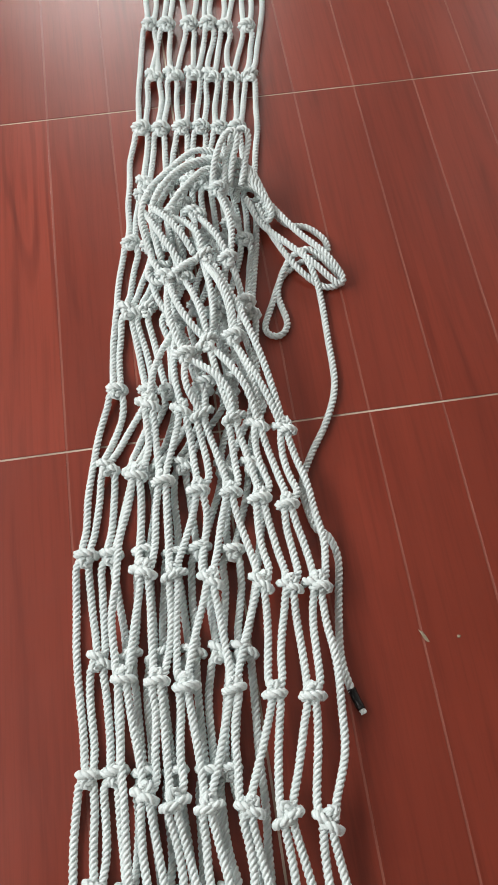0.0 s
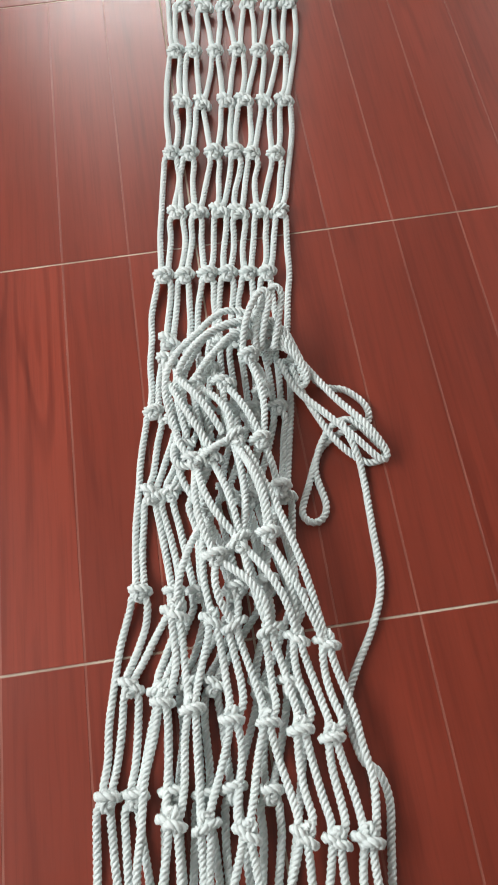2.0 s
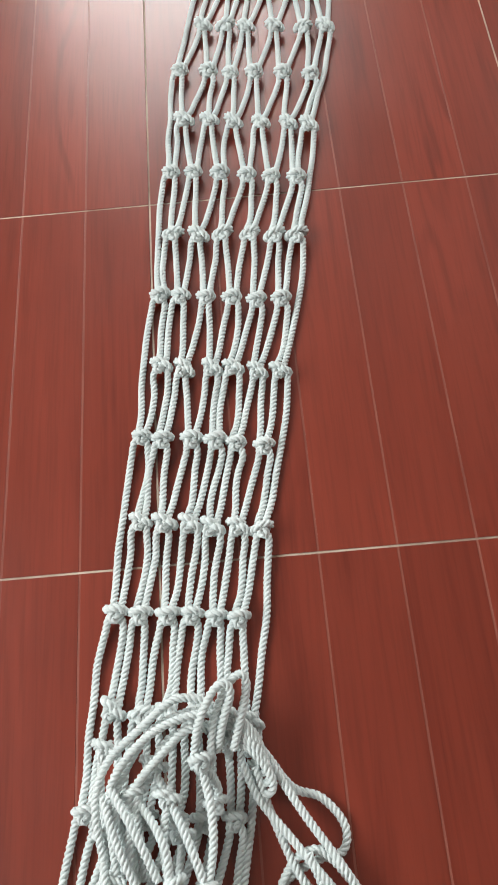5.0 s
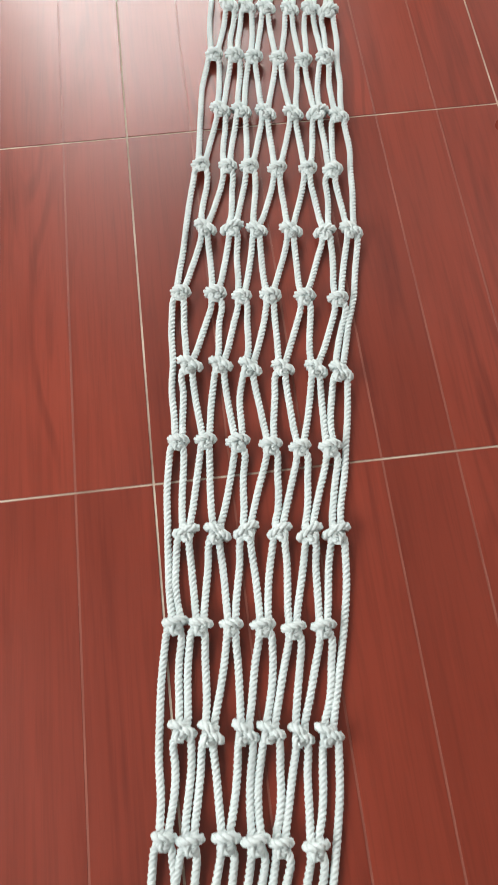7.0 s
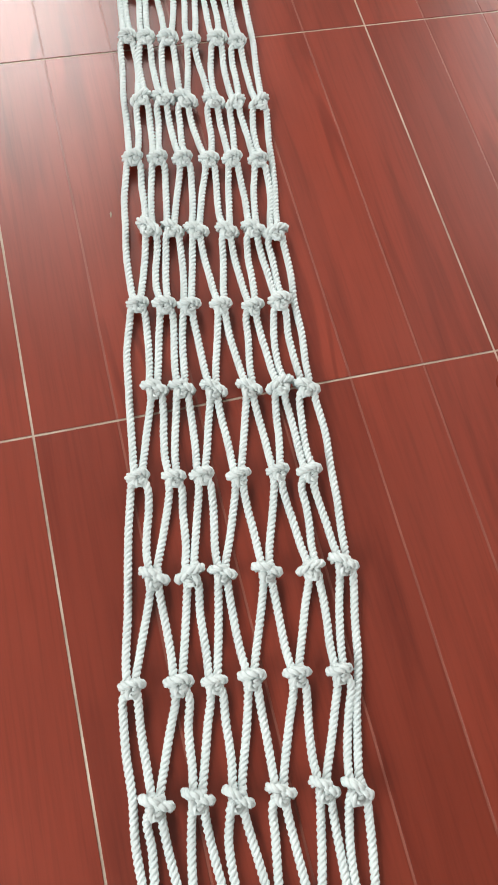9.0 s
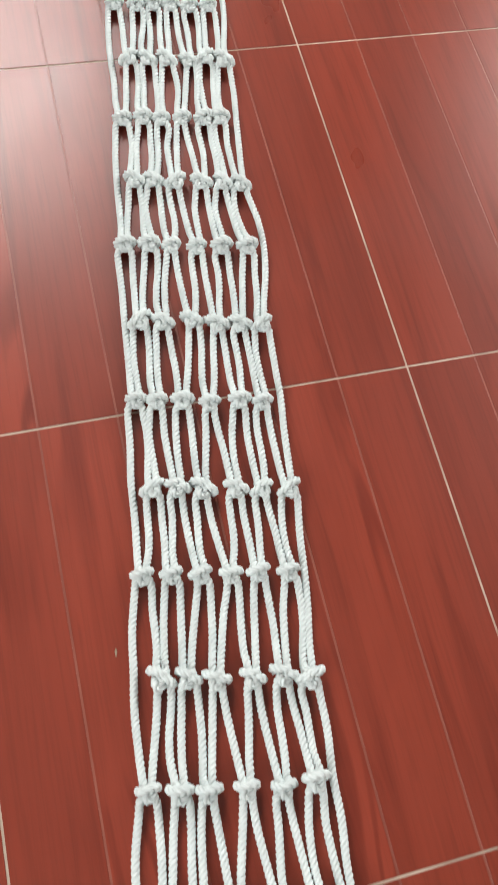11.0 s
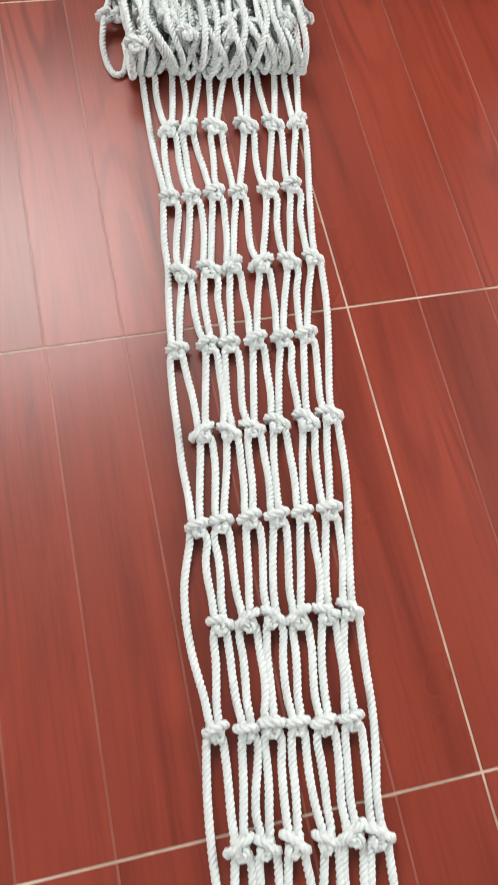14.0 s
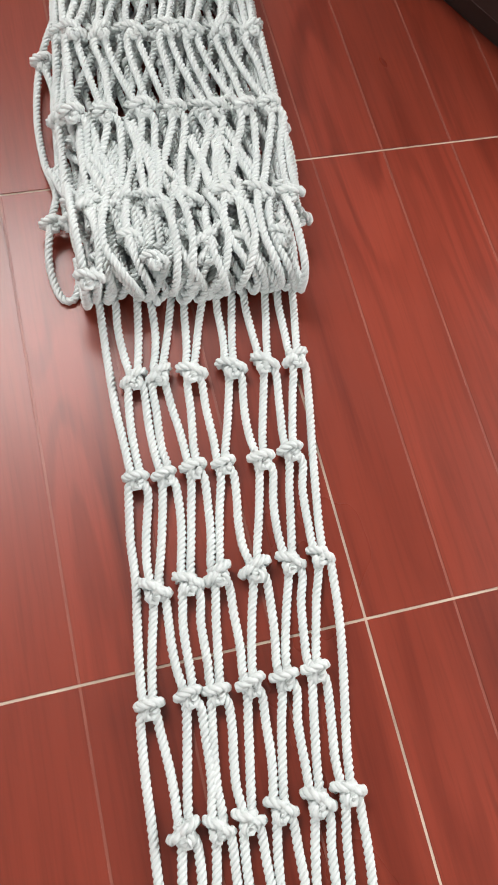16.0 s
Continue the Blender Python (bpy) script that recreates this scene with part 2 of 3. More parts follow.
def strand_path(a, b, ax, bx, rnd, floor_z, lean, bow=0.004, turned=False):
    """From the near knot a to the far knot b. ax, bx: which leg of each knot it is (-1 or 1). lean: sideways run of the net to each metre of its length.
    A taut strand leaves the far knot straight, a slack one round its sides. turned: the net lies the other way round."""
    a, b = Vector(a), Vector(b)
    if turned:
        a, b, ax, bx = b, a, bx, ax
    along = Vector((lean, 1, 0)).normalized()
    side = Vector((along.y, -along.x, 0))
    off = lambda u, v, w: side * u + along * (-v if turned else v) + Vector((0, 0, w))
    loose = min(1.0, max(0.0, 1.0 - (abs((b - a).dot(side)) - 0.019) / 0.009))
    s = a + off(0.0066 * ax, 0.017, -0.003)
    e = b + off((0.0070 + 0.0070 * loose) * bx, -0.024, -0.005)
    d = e - s
    bow *= 0.3 + 0.7 * loose
    w, k = rnd.uniform(-bow, bow), rnd.uniform(-bow, bow) * 0.35
    mid = lambda u: s + d * u + side * (w * math.sin(math.pi * u) + k * math.sin(2 * math.pi * u)) + Vector((0, 0, min(0.0, floor_z - (s + d * u).z)))
    return [a + off(0.0045 * ax, 0, 0), s, mid(0.22), mid(0.5), mid(0.76), e, b + off((0.0062 + 0.0063 * loose) * bx, -0.012, -0.001), b + off(0.0070 * bx, -0.001, 0)]


def edge_path(a, b, ends, rnd, floor_z, lean, bulge, turned=False):
    """The free strand along the net's edge from a knot to the one two rows on. ends: -1 on the west edge, 1 on the east."""
    a, b = (Vector(b), Vector(a)) if turned else (Vector(a), Vector(b))
    along = Vector((lean, 1, 0)).normalized()
    side = Vector((along.y, -along.x, 0))
    off = lambda u, v, w: side * u * ends + along * (-v if turned else v) + Vector((0, 0, w))
    s, e = a + off(0.0068, 0.018, -0.003), b + off(0.0140, -0.024, -0.005)
    d = e - s
    out = lambda u, k: s + d * u + off(bulge * k + rnd.uniform(-0.002, 0.002), 0, min(0, floor_z - (s + d * u).z))
    return [a + off(0.0045, 0, 0), s, out(0.14, 0.35), out(0.34, 0.85), out(0.56, 1.0), out(0.78, 0.9), e, b + off(0.0128, -0.012, -0.001), b + off(0.0080, -0.001, 0)]


def weave(parent, rows, first_left, seed, z=0.016, floor_z=ROPE, single=(-9, 99), bow=0.0055, tilt=7.0, bulge=0.005, lean=0.145, slack_edges=(), turned=False):
    """A knotted net. rows, from near to far: (y of the middle, slope, places across). In every second row the first knot sits on the left edge.
    single: the stretch along y in which each strand is a part of its own. slack_edges: (row, bulge) of edge strands that stand out."""
    rnd = random.Random(seed)
    left = first_left
    grid = []
    for y, slope, xs in rows:
        m = (xs[0] + xs[-1]) / 2
        zz = z(y) if callable(z) else z
        grid.append((left, [(x, y + slope * (x - m) + rnd.uniform(-0.0025, 0.0025), zz + rnd.uniform(-0.001, 0.002)) for x in xs]))
        left = not left
    joined = []

    def strand(path, y):
        if single[0] <= y <= single[1]:
            part("strand", rope_mesh("strand", [path]), parent)
        else:
            joined.append(path)

    run = lambda y: lean(y) if callable(lean) else lean
    fz = lambda y: (z(y) - 0.009) if callable(z) else floor_z
    for left, knots in grid:
        for k in knots:
            place_knot(parent, "collar" if left else "lump", *k, rnd, tilt, -math.degrees(math.atan(run(k[1]))) + (180 if turned else 0))
    for i in range(len(grid) - 1):
        (left, near), (_, far) = grid[i], grid[i + 1]
        n = len(near)
        for k in range(n):
            links = [(k, 1, -1)] + ([(k - 1, -1, 1)] if k > 0 else []) if left else [(k, -1, 1)] + ([(k + 1, 1, -1)] if k < n - 1 else [])
            for j, sa, sb in links:
                if j < len(far):
                    strand(strand_path(near[k], far[j], sa, sb, rnd, fz(near[k][1] + 0.07), run(near[k][1]), bow, turned), near[k][1])
        if i + 2 < len(grid):
            ends = (0, -1) if left else (-1, 1)
            far2 = grid[i + 2][1]
            strand(edge_path(near[ends[0]], far2[ends[0]], ends[1], rnd, fz(near[0][1] + 0.15), run(near[0][1]), dict(slack_edges).get(i, bulge * rnd.uniform(0.0, 1.5)), turned), near[0][1])
    if joined:
        ob = part("strand_rest", rope_mesh("strand_rest", joined), parent)
        tagged(ob, kind="stuff")


def across(x0, x1, n=6, seed=0):
    rnd = random.Random(seed)
    return [x0 + (x1 - x0) * i / (n - 1) + (rnd.uniform(-0.004, 0.004) if 0 < i < n - 1 else 0) for i in range(n)]


# ---- the room ----
W, E_, S, N = ROOM
T = 0.2
tagged(new("wall_south", boxes("wall_south", [(W - T, E_ + T, S - T, S, -0.1, CEIL)], PLASTER)), kind="structure", category="wall", label="plain pale plastered wall behind the net")
tagged(new("wall_west", boxes("wall_west", [
    (W - T, W, S, WIN_W[0], -0.1, CEIL), (W - T, W, WIN_W[1], N, -0.1, CEIL),
    (W - T, W, WIN_W[0], WIN_W[1], -0.1, WIN_W[2]), (W - T, W, WIN_W[0], WIN_W[1], WIN_W[3], CEIL)], PLASTER)),
    kind="structure", category="wall", label="pale plastered wall with a long window opening")
tagged(new("wall_north", boxes("wall_north", [
    (W - T, WIN_N[0], N, N + T, -0.1, CEIL), (WIN_N[1], E_ + T, N, N + T, -0.1, CEIL),
    (WIN_N[0], WIN_N[1], N, N + T, -0.1, WIN_N[2]), (WIN_N[0], WIN_N[1], N, N + T, WIN_N[3], CEIL)], PLASTER)),
    kind="structure", category="wall", label="pale plastered wall with a bright window")
# the opening here is made up to hold the east fill lamp
tagged(new("wall_east", boxes("wall_east", [
    (E_, E_ + T, S, FILL_E[0], -0.1, CEIL), (E_, E_ + T, FILL_E[1], N, -0.1, CEIL),
    (E_, E_ + T, FILL_E[0], FILL_E[1], -0.1, FILL_E[2]), (E_, E_ + T, FILL_E[0], FILL_E[1], FILL_E[3], CEIL)], PLASTER)),
    kind="structure", category="wall", label="pale plastered side wall with an added, unseen opening")
tagged(new("ceiling", boxes("ceiling", [(W - T, E_ + T, S - T, N + T, CEIL, CEIL + 0.15)], PLASTER)), kind="structure", category="ceiling", label="plain pale ceiling")

# ---- floor: square tiles, each scored into six planks ----
TILE_X, TILE_Y = 0.812, 0.8
COLS, ROWS_T = range(-2, 3), range(-2, 8)
X0, X1 = COLS[0] * TILE_X, (COLS[-1] + 1) * TILE_X
Y0, Y1 = ROWS_T[0] * TILE_Y, (ROWS_T[-1] + 1) * TILE_Y
floor = tagged(new("floor", boxes("floor", [(W - T, E_ + T, S - T, N + T, -0.12, -0.0013)], GROUT)), kind="structure", category="floor",
               label="glossy red mahogany-look floor tiles with pale grout joints")
part("floor_margin", boxes("floor_margin", [
    (W, X0 - 0.003, S, N, -0.01, 0.0), (X1 + 0.003, E_, S, N, -0.01, 0.0),
    (X0, X1, S, Y0 - 0.003, -0.01, 0.0), (X0, X1, Y1 + 0.003, N, -0.01, 0.0)], MAHOGANY), floor)


# ---- the long flat net ----
net = tagged(new("rope_net"), label="long white knotted nylon rope net lying flat on the floor", category="net")
NEAR = [
    (-1.02, -0.17, across(-0.30, -0.06, 6, 1)),
    (-0.86, -0.17, across(-0.295, -0.05, 6, 2)),
    (-0.71, -0.17, across(-0.262, -0.03, 6, 3)),
    (-0.551, -0.10, [-0.265, -0.227, -0.180, -0.137, -0.089, -0.058]),
    (-0.381, -0.10, [-0.236, -0.190, -0.146, -0.093, -0.050, -0.015]),
    (-0.217, -0.10, [-0.248, -0.207, -0.150, -0.105, -0.061, -0.010]),
    (-0.068, -0.15, [-0.201, -0.153, -0.110, -0.072, -0.001, 0.046]),
    (0.075, -0.17, [-0.174, -0.117, -0.081, -0.022, 0.022, 0.072]),
    (0.250, -0.16, [-0.136, -0.106, -0.060, -0.010, 0.036, 0.086]),
    (0.408, -0.13, [-0.119, -0.072, -0.030, 0.014, 0.056, 0.102]),
    (0.552, -0.16, [-0.076, -0.032, 0.010, 0.050, 0.094, 0.135]),
]
MIDDLE = [
    (0.706, -0.14, [-0.071, -0.033, 0.013, 0.052, 0.092, 0.130]),
    (0.859, -0.17, [-0.029, 0.012, 0.058, 0.096, 0.138, 0.178]),
    (1.018, -0.17, [-0.024, 0.013, 0.065, 0.109, 0.145, 0.194]),
    (1.168, -0.14, [0.017, 0.057, 0.111, 0.151, 0.195, 0.240]),
    (1.328, -0.15, [0.018, 0.057, 0.108, 0.160, 0.206, 0.255]),
    (1.485, -0.13, [0.049, 0.100, 0.152, 0.206, 0.256, 0.302]),
    (1.645, -0.18, [0.050, 0.098, 0.155, 0.211, 0.263, 0.315]),
    (1.797, -0.18, [0.084, 0.142, 0.195, 0.253, 0.313, 0.357]),
    (1.952, -0.16, [0.080, 0.146, 0.196, 0.250, 0.315, 0.380]),
    (2.105, -0.16, [0.142, 0.197, 0.245, 0.311, 0.380, 0.430]),
    (2.262, -0.17, [0.150, 0.202, 0.248, 0.305, 0.367, 0.418]),
    (2.412, -0.19, [0.205, 0.249, 0.300, 0.360, 0.412, 0.455]),
]
MIDDLE_B = [
    (2.575, -0.18, [0.208, 0.253, 0.294, 0.350, 0.403, 0.453]),
    (2.727, -0.19, [0.258, 0.298, 0.342, 0.396, 0.444, 0.482]),
    (2.890, -0.18, [0.261, 0.304, 0.351, 0.398, 0.444, 0.492]),
    (3.030, -0.19, [0.304, 0.345, 0.386, 0.440, 0.484, 0.528]),
    (3.191, -0.19, [0.306, 0.342, 0.386, 0.432, 0.483, 0.524]),
    (3.347, -0.21, [0.344, 0.384, 0.436, 0.480, 0.521, 0.559]),
    (3.511, -0.15, [0.346, 0.391, 0.431, 0.479, 0.524, 0.571]),
    (3.656, -0.18, [0.390, 0.428, 0.469, 0.520, 0.559, 0.594]),
    (3.814, -0.13, [0.395, 0.435, 0.472, 0.513, 0.558, 0.592]),
    (3.969, -0.12, [0.439, 0.475, 0.514, 0.561, 0.596, 0.632]),
    (4.122, -0.13, [0.434, 0.480, 0.515, 0.554, 0.594, 0.634]),
    (4.275, -0.10, [0.471, 0.513, 0.552, 0.592, 0.635, 0.672]),
]
FAR = [
    (4.432, -0.05, [0.465, 0.504, 0.551, 0.593, 0.636, 0.678]),
    (4.589, -0.02, [0.505, 0.548, 0.587, 0.630, 0.678, 0.720]),
    (4.747, -0.01, [0.490, 0.544, 0.581, 0.627, 0.675, 0.718]),
    (4.900, -0.01, [0.529, 0.574, 0.617, 0.671, 0.723, 0.767]),
    (5.061, -0.01, [0.532, 0.574, 0.617, 0.661, 0.719, 0.767]),
    (5.216, -0.03, [0.560, 0.598, 0.648, 0.709, 0.764, 0.812]),
    (5.375, -0.03, across(0.545, 0.805, 6, 12)),
    (5.53, -0.03, across(0.585, 0.845, 6, 13)),
    (5.69, -0.03, across(0.580, 0.840, 6, 14)),
]
weave(net, NEAR + MIDDLE + MIDDLE_B + FAR, False, 4, single=(0.7, 4.45), lean=lambda y: 0.05 + 0.095 * min(1.0, max(0.0, (4.75 - y) / 1.2)), slack_edges=((28, 0.018), (33, 0.016)))

# ---- the near end: a second layer folded back over the net, gathered and tied ----
fold = tagged(new("rope_net"), label="gathered end of a white rope net with a loose tail", category="net")
fold_z = lambda y: 0.040 + 0.022 * min(1, max(0, (y + 0.1) / 0.45))
FOLD = [
    (-1.07, -0.27, across(-0.20, 0.06, 6, 21)),
    (-0.93, -0.27, [-0.170, -0.130, -0.088, -0.040, 0.014, 0.066]),
    (-0.77, -0.27, [-0.205, -0.160, -0.115, -0.066, -0.012, 0.048]),
    (-0.610, -0.27, [-0.181, -0.143, -0.095, -0.039, 0.018, 0.070]),
    (-0.437, -0.25, [-0.200, -0.149, -0.109, -0.035, 0.026, 0.078]),
    (-0.280, -0.24, [-0.152, -0.106, -0.050, 0.028, 0.073, 0.117]),
    (-0.122, -0.35, [-0.150, -0.108, -0.047, 0.001, 0.051, 0.095]),
    (0.010, -0.36, [-0.115, -0.059, -0.028, 0.026, 0.067, 0.110]),
]
weave(fold, FOLD, True, 9, z=fold_z, bow=0.006, tilt=14, bulge=0.009, slack_edges=((3, 0.018),), turned=True)


def loop(ctrl, name="loop", label=""):
    return part(name, rope_mesh(name, [ctrl]), fold, label)


# the bunched head: arcs of rope thrown over from one side to the other
ARCS = ((0.000, 0.000, 0.000), (0.016, 0.020, 0.004), (0.026, 0.010, -0.016), (0.044, 0.046, -0.006), (0.058, 0.034, -0.026))
for k, (o, dy, dz) in enumerate(ARCS):
    r = random.Random(300 + k)
    q = lambda a: r.uniform(-a, a)
    loop([(-0.080 + o, 0.345 + q(0.02), 0.058), (-0.090 + o + q(0.004), 0.43, 0.074), (-0.072 + o, 0.484 - dy * 0.6, 0.088 + dz), (-0.022 + o * 0.5, 0.532 - dy + q(0.006), 0.100 + dz),
          (0.034 + q(0.01), 0.558 - dy + q(0.008), 0.100 + dz), (0.080 + q(0.008), 0.556 - dy * 0.8, 0.086 + dz), (0.096 + q(0.01), 0.525 - dy * 0.5, 0.060)])
for k, (dx, dy, dz) in enumerate(((0.0, 0.0, 0.0), (0.024, 0.012, -0.010))):
    loop([(0.050 + dx, 0.47, 0.07), (0.062 + dx, 0.520 + dy, 0.104 + dz), (0.084 + dx, 0.560 + dy, 0.126 + dz), (0.104 + dx, 0.576 + dy, 0.130 + dz), (0.113 + dx, 0.562 + dy, 0.120 + dz),
          (0.100 + dx, 0.530, 0.100 + dz), (0.086 + dx, 0.49, 0.07)])
# turns of rope wound round the head
for k in range(5):
    o = 0.0145 * k
    loop([(0.080 + o * 0.35, 0.525 - o * 0.7, 0.030), (0.084 + o * 0.4, 0.548 - o * 0.8, 0.064 - 0.003 * k), (0.108 + o * 0.45, 0.545 - o * 0.95, 0.084 - 0.005 * k), (0.140 + o * 0.35, 0.512 - o, 0.070 - 0.005 * k),
          (0.148 + o * 0.2, 0.490 - o, 0.034), (0.126 + o * 0.2, 0.488 - o, 0.022)], "turn")
# the gathered part between the head and the spread rows: knots, and the slack strands from one to the next
crowd = random.Random(77)
GATHERED = {
    "a": (-0.086, 0.505, 0.050), "b": (-0.036, 0.440, 0.066), "c": (0.012, 0.435, 0.070), "d": (0.063, 0.475, 0.078), "e": (0.013, 0.318, 0.082),
    "f": (0.063, 0.310, 0.074), "g": (-0.056, 0.292, 0.068), "h": (-0.028, 0.300, 0.062), "i": (-0.042, 0.122, 0.068), "j": (0.002, 0.138, 0.072),
    "k": (0.046, 0.142, 0.070), "l": (-0.012, 0.480, 0.058), "m": (0.030, 0.392, 0.048), "n": (0.080, 0.420, 0.046), "o": (0.022, 0.215, 0.046),
    "p": (-0.050, 0.205, 0.044), "q": (0.075, 0.230, 0.042), "r": (-0.078, 0.386, 0.044), "s": (0.028, 0.075, 0.044), "t": (-0.020, 0.070, 0.046),
}
ROW_E = [(-0.115, 0.046, 0.05), (-0.059, 0.026, 0.05), (-0.028, 0.015, 0.05), (0.026, -0.005, 0.05), (0.067, -0.020, 0.05), (0.110, -0.036, 0.05)]
for k, at in GATHERED.items():
    place_knot(fold, "lump" if k in "aceghjlm" else "collar", *at, crowd, 22)


def slack(far, near, dx=0.0, dz=0.008, o=0.0):
    """A slack strand from a far knot to a near one, pushed aside by dx half-way and shifted by o."""
    a, b = Vector(far), Vector(near)
    at = lambda u, k: a.lerp(b, u) + Vector((o + dx * k, 0, dz * k))
    return loop([at(0.03, 0), at(0.16, 0.4), at(0.36, 0.9), at(0.62, 1.0), at(0.84, 0.5), at(0.97, 0)], "strand")


for far, near, dx, dz in (("be", 0, 0.016, 0.018), ("bh", 0, -0.010, 0.012), ("ce", 0, -0.006, 0.006), ("cf", 0, 0.004, 0.012), ("df", 0, 0.012, 0.004), ("dn", 0, 0.010, 0.0), ("ge", 0, 0.0, 0.012),
                          ("ej", 0, 0.012, -0.004), ("ek", 0, 0.012, 0.014), ("gj", 0, -0.014, 0.014), ("gi", 0, -0.012, 0.010), ("hj", 0, 0.006, 0.010), ("fq", 0, 0.004, 0.0), ("fo", 0, -0.008, 0.0),
                          ("hp", 0, -0.010, 0.0), ("ra", 0, -0.006, 0.0), ("rg", 0, -0.012, 0.010), ("lc", 0, 0.0, 0.0), ("bl", 0, 0.0, 0.0), ("mf", 0, 0.0, 0.0), ("os", 0, 0.006, 0.0), ("pt", 0, 0.006, 0.0),
                          ("qs", 0, 0.0, 0.0), ("mo", 0, -0.006, 0.0), ("pi", 0, 0.0, 0.004)):
    slack(GATHERED[far[0]], GATHERED[far[1]], dx, dz)
# the long paired strands that lie uppermost, slantwise down to the first spread row
slack((0.030, 0.310, 0.082), ROW_E[5], 0.010, 0.014)
slack((0.016, 0.308, 0.082), (0.052, 0.150, 0.074), 0.010, 0.014)
slack((0.050, 0.135, 0.072), ROW_E[5], 0.004, 0.008, -0.004)
slack(GATHERED["k"], ROW_E[4], 0.010, 0.008)
slack(GATHERED["j"], ROW_E[4], 0.012, 0.016)
slack(GATHERED["j"], ROW_E[3], -0.004, 0.008)
slack(GATHERED["i"], ROW_E[3], 0.022, 0.016)
slack(GATHERED["i"], ROW_E[2], -0.012, 0.010)
slack(GATHERED["t"], ROW_E[2], 0.006, 0.004)
slack(GATHERED["s"], ROW_E[3], 0.006, 0.0)
slack(GATHERED["p"], ROW_E[1], -0.010, 0.006)
slack(GATHERED["p"], ROW_E[0], -0.012, 0.004)
slack(GATHERED["r"], GATHERED["p"], -0.020, 0.0)
slack((-0.070, 0.455, 0.082), (0.000, 0.325, 0.084), 0.004, 0.014)
slack((-0.084, 0.450, 0.074), (-0.020, 0.300, 0.074), -0.004, 0.014)
loop([(-0.050, 0.330, 0.060), (-0.082, 0.335, 0.062), (-0.090, 0.305, 0.064), (-0.075, 0.288, 0.066), (-0.050, 0.292, 0.066)], "strand")
# the loose tail: two loops on the floor, then a long end bound with black tape
R = ROPE
tail = loop([(0.120, 0.515, 0.05), (0.150, 0.492, 0.03), (0.190, 0.438, R), (0.232, 0.420, R), (0.262, 0.382, R), (0.256, 0.347, R), (0.214, 0.337, 0.012),
             (0.166, 0.310, R), (0.133, 0.245, R), (0.114, 0.200, R), (0.122, 0.180, R), (0.142, 0.179, R), (0.156, 0.205, R), (0.150, 0.275, R), (0.180, 0.335, 0.018),
             (0.215, 0.352, 0.026), (0.238, 0.338, 0.024), (0.262, 0.308, 0.014), (0.276, 0.287, R), (0.262, 0.272, R), (0.232, 0.276, 0.010), (0.192, 0.318, 0.022),
             (0.158, 0.400, 0.022), (0.138, 0.468, 0.035)], "tail_loop", "loose loops of rope lying on the floor")
loop([(0.118, 0.480, 0.045), (0.140, 0.425, 0.030), (0.180, 0.372, 0.030), (0.222, 0.318, 0.032), (0.250, 0.283, 0.024), (0.268, 0.268, 0.018), (0.276, 0.284, 0.020),
      (0.250, 0.330, 0.036), (0.205, 0.398, 0.030), (0.162, 0.470, 0.035)], "tail_loop")
tail_end = loop([(0.205, 0.348, 0.036), (0.222, 0.300, 0.022), (0.229, 0.255, R), (0.225, 0.155, R), (0.219, 0.060, R), (0.193, -0.007, R), (0.150, -0.075, R), (0.128, -0.120, 0.012), (0.124, -0.155, 0.020),
      (0.134, -0.205, 0.012), (0.154, -0.224, R), (0.162, -0.265, R), (0.150, -0.330, R), (0.138, -0.400, R), (0.137, -0.440, R), (0.143, -0.474, R)], "tail_end")


def tape_mesh():
    q, s = smooth_line([(0.1425, -0.470, R), (0.1475, -0.488, R), (0.152, -0.502, R)], 0.003)
    verts, faces = [], []
    for i, p in enumerate(q):
        d = q[min(i + 1, len(q) - 1)] - q[max(i - 1, 0)]
        d = d / np.linalg.norm(d)
        side = np.array((d[1], -d[0], 0))
        rr = 0.0067 + 0.0003 * math.sin(i * 1.7)
        verts += [p + side * rr * math.cos(a) + np.array((0, 0, 1)) * rr * math.sin(a) for a in np.arange(14) * 2 * math.pi / 14]
    for i in range(len(q) - 1):
        faces += [(i * 14 + j, i * 14 + (j + 1) % 14, (i + 1) * 14 + (j + 1) % 14, (i + 1) * 14 + j) for j in range(14)]
    faces += [tuple(range(13, -1, -1)), tuple(range((len(q) - 1) * 14, len(q) * 14))]
    return mesh_of("tape", verts, faces, BLACK, True)


part("tape", tape_mesh(), tail_end, "black tape binding on the rope end")
part("frayed_end", rope_mesh("frayed_end", [[(0.1515, -0.500, R), (0.1535, -0.505, R), (0.1548, -0.509, R)]], ROPE * 0.8, 0.002), tail_end)

# ---- the far end: the net folded over in several layers ----
pile = tagged(new("rope_net"), label="thick folded pile of white knotted rope net", category="net")
LAYERS = ((0.030, -0.004, 0.015, True), (0.052, 0.010, -0.02, False), (0.074, -0.008, 0.02, True), (0.096, 0.006, 0.0, False))
for layer, (zz, dx, dy, first) in enumerate(LAYERS):
    rows = []
    for i in range(6):
        y = 5.475 + dy + 0.172 * i
        c = 0.682 + dx + 0.075 * (y - 5.35)
        half = 0.176 - 0.004 * layer - 0.05 * max(0, y - 5.6)
        rows.append((y, -0.07, across(c - half, c + half, 7, 40 + 10 * layer + i)))
    weave(pile, rows, first, 60 + layer, z=zz, floor_z=zz - 0.010, bow=0.009, tilt=28, bulge=0.008, lean=0.03)
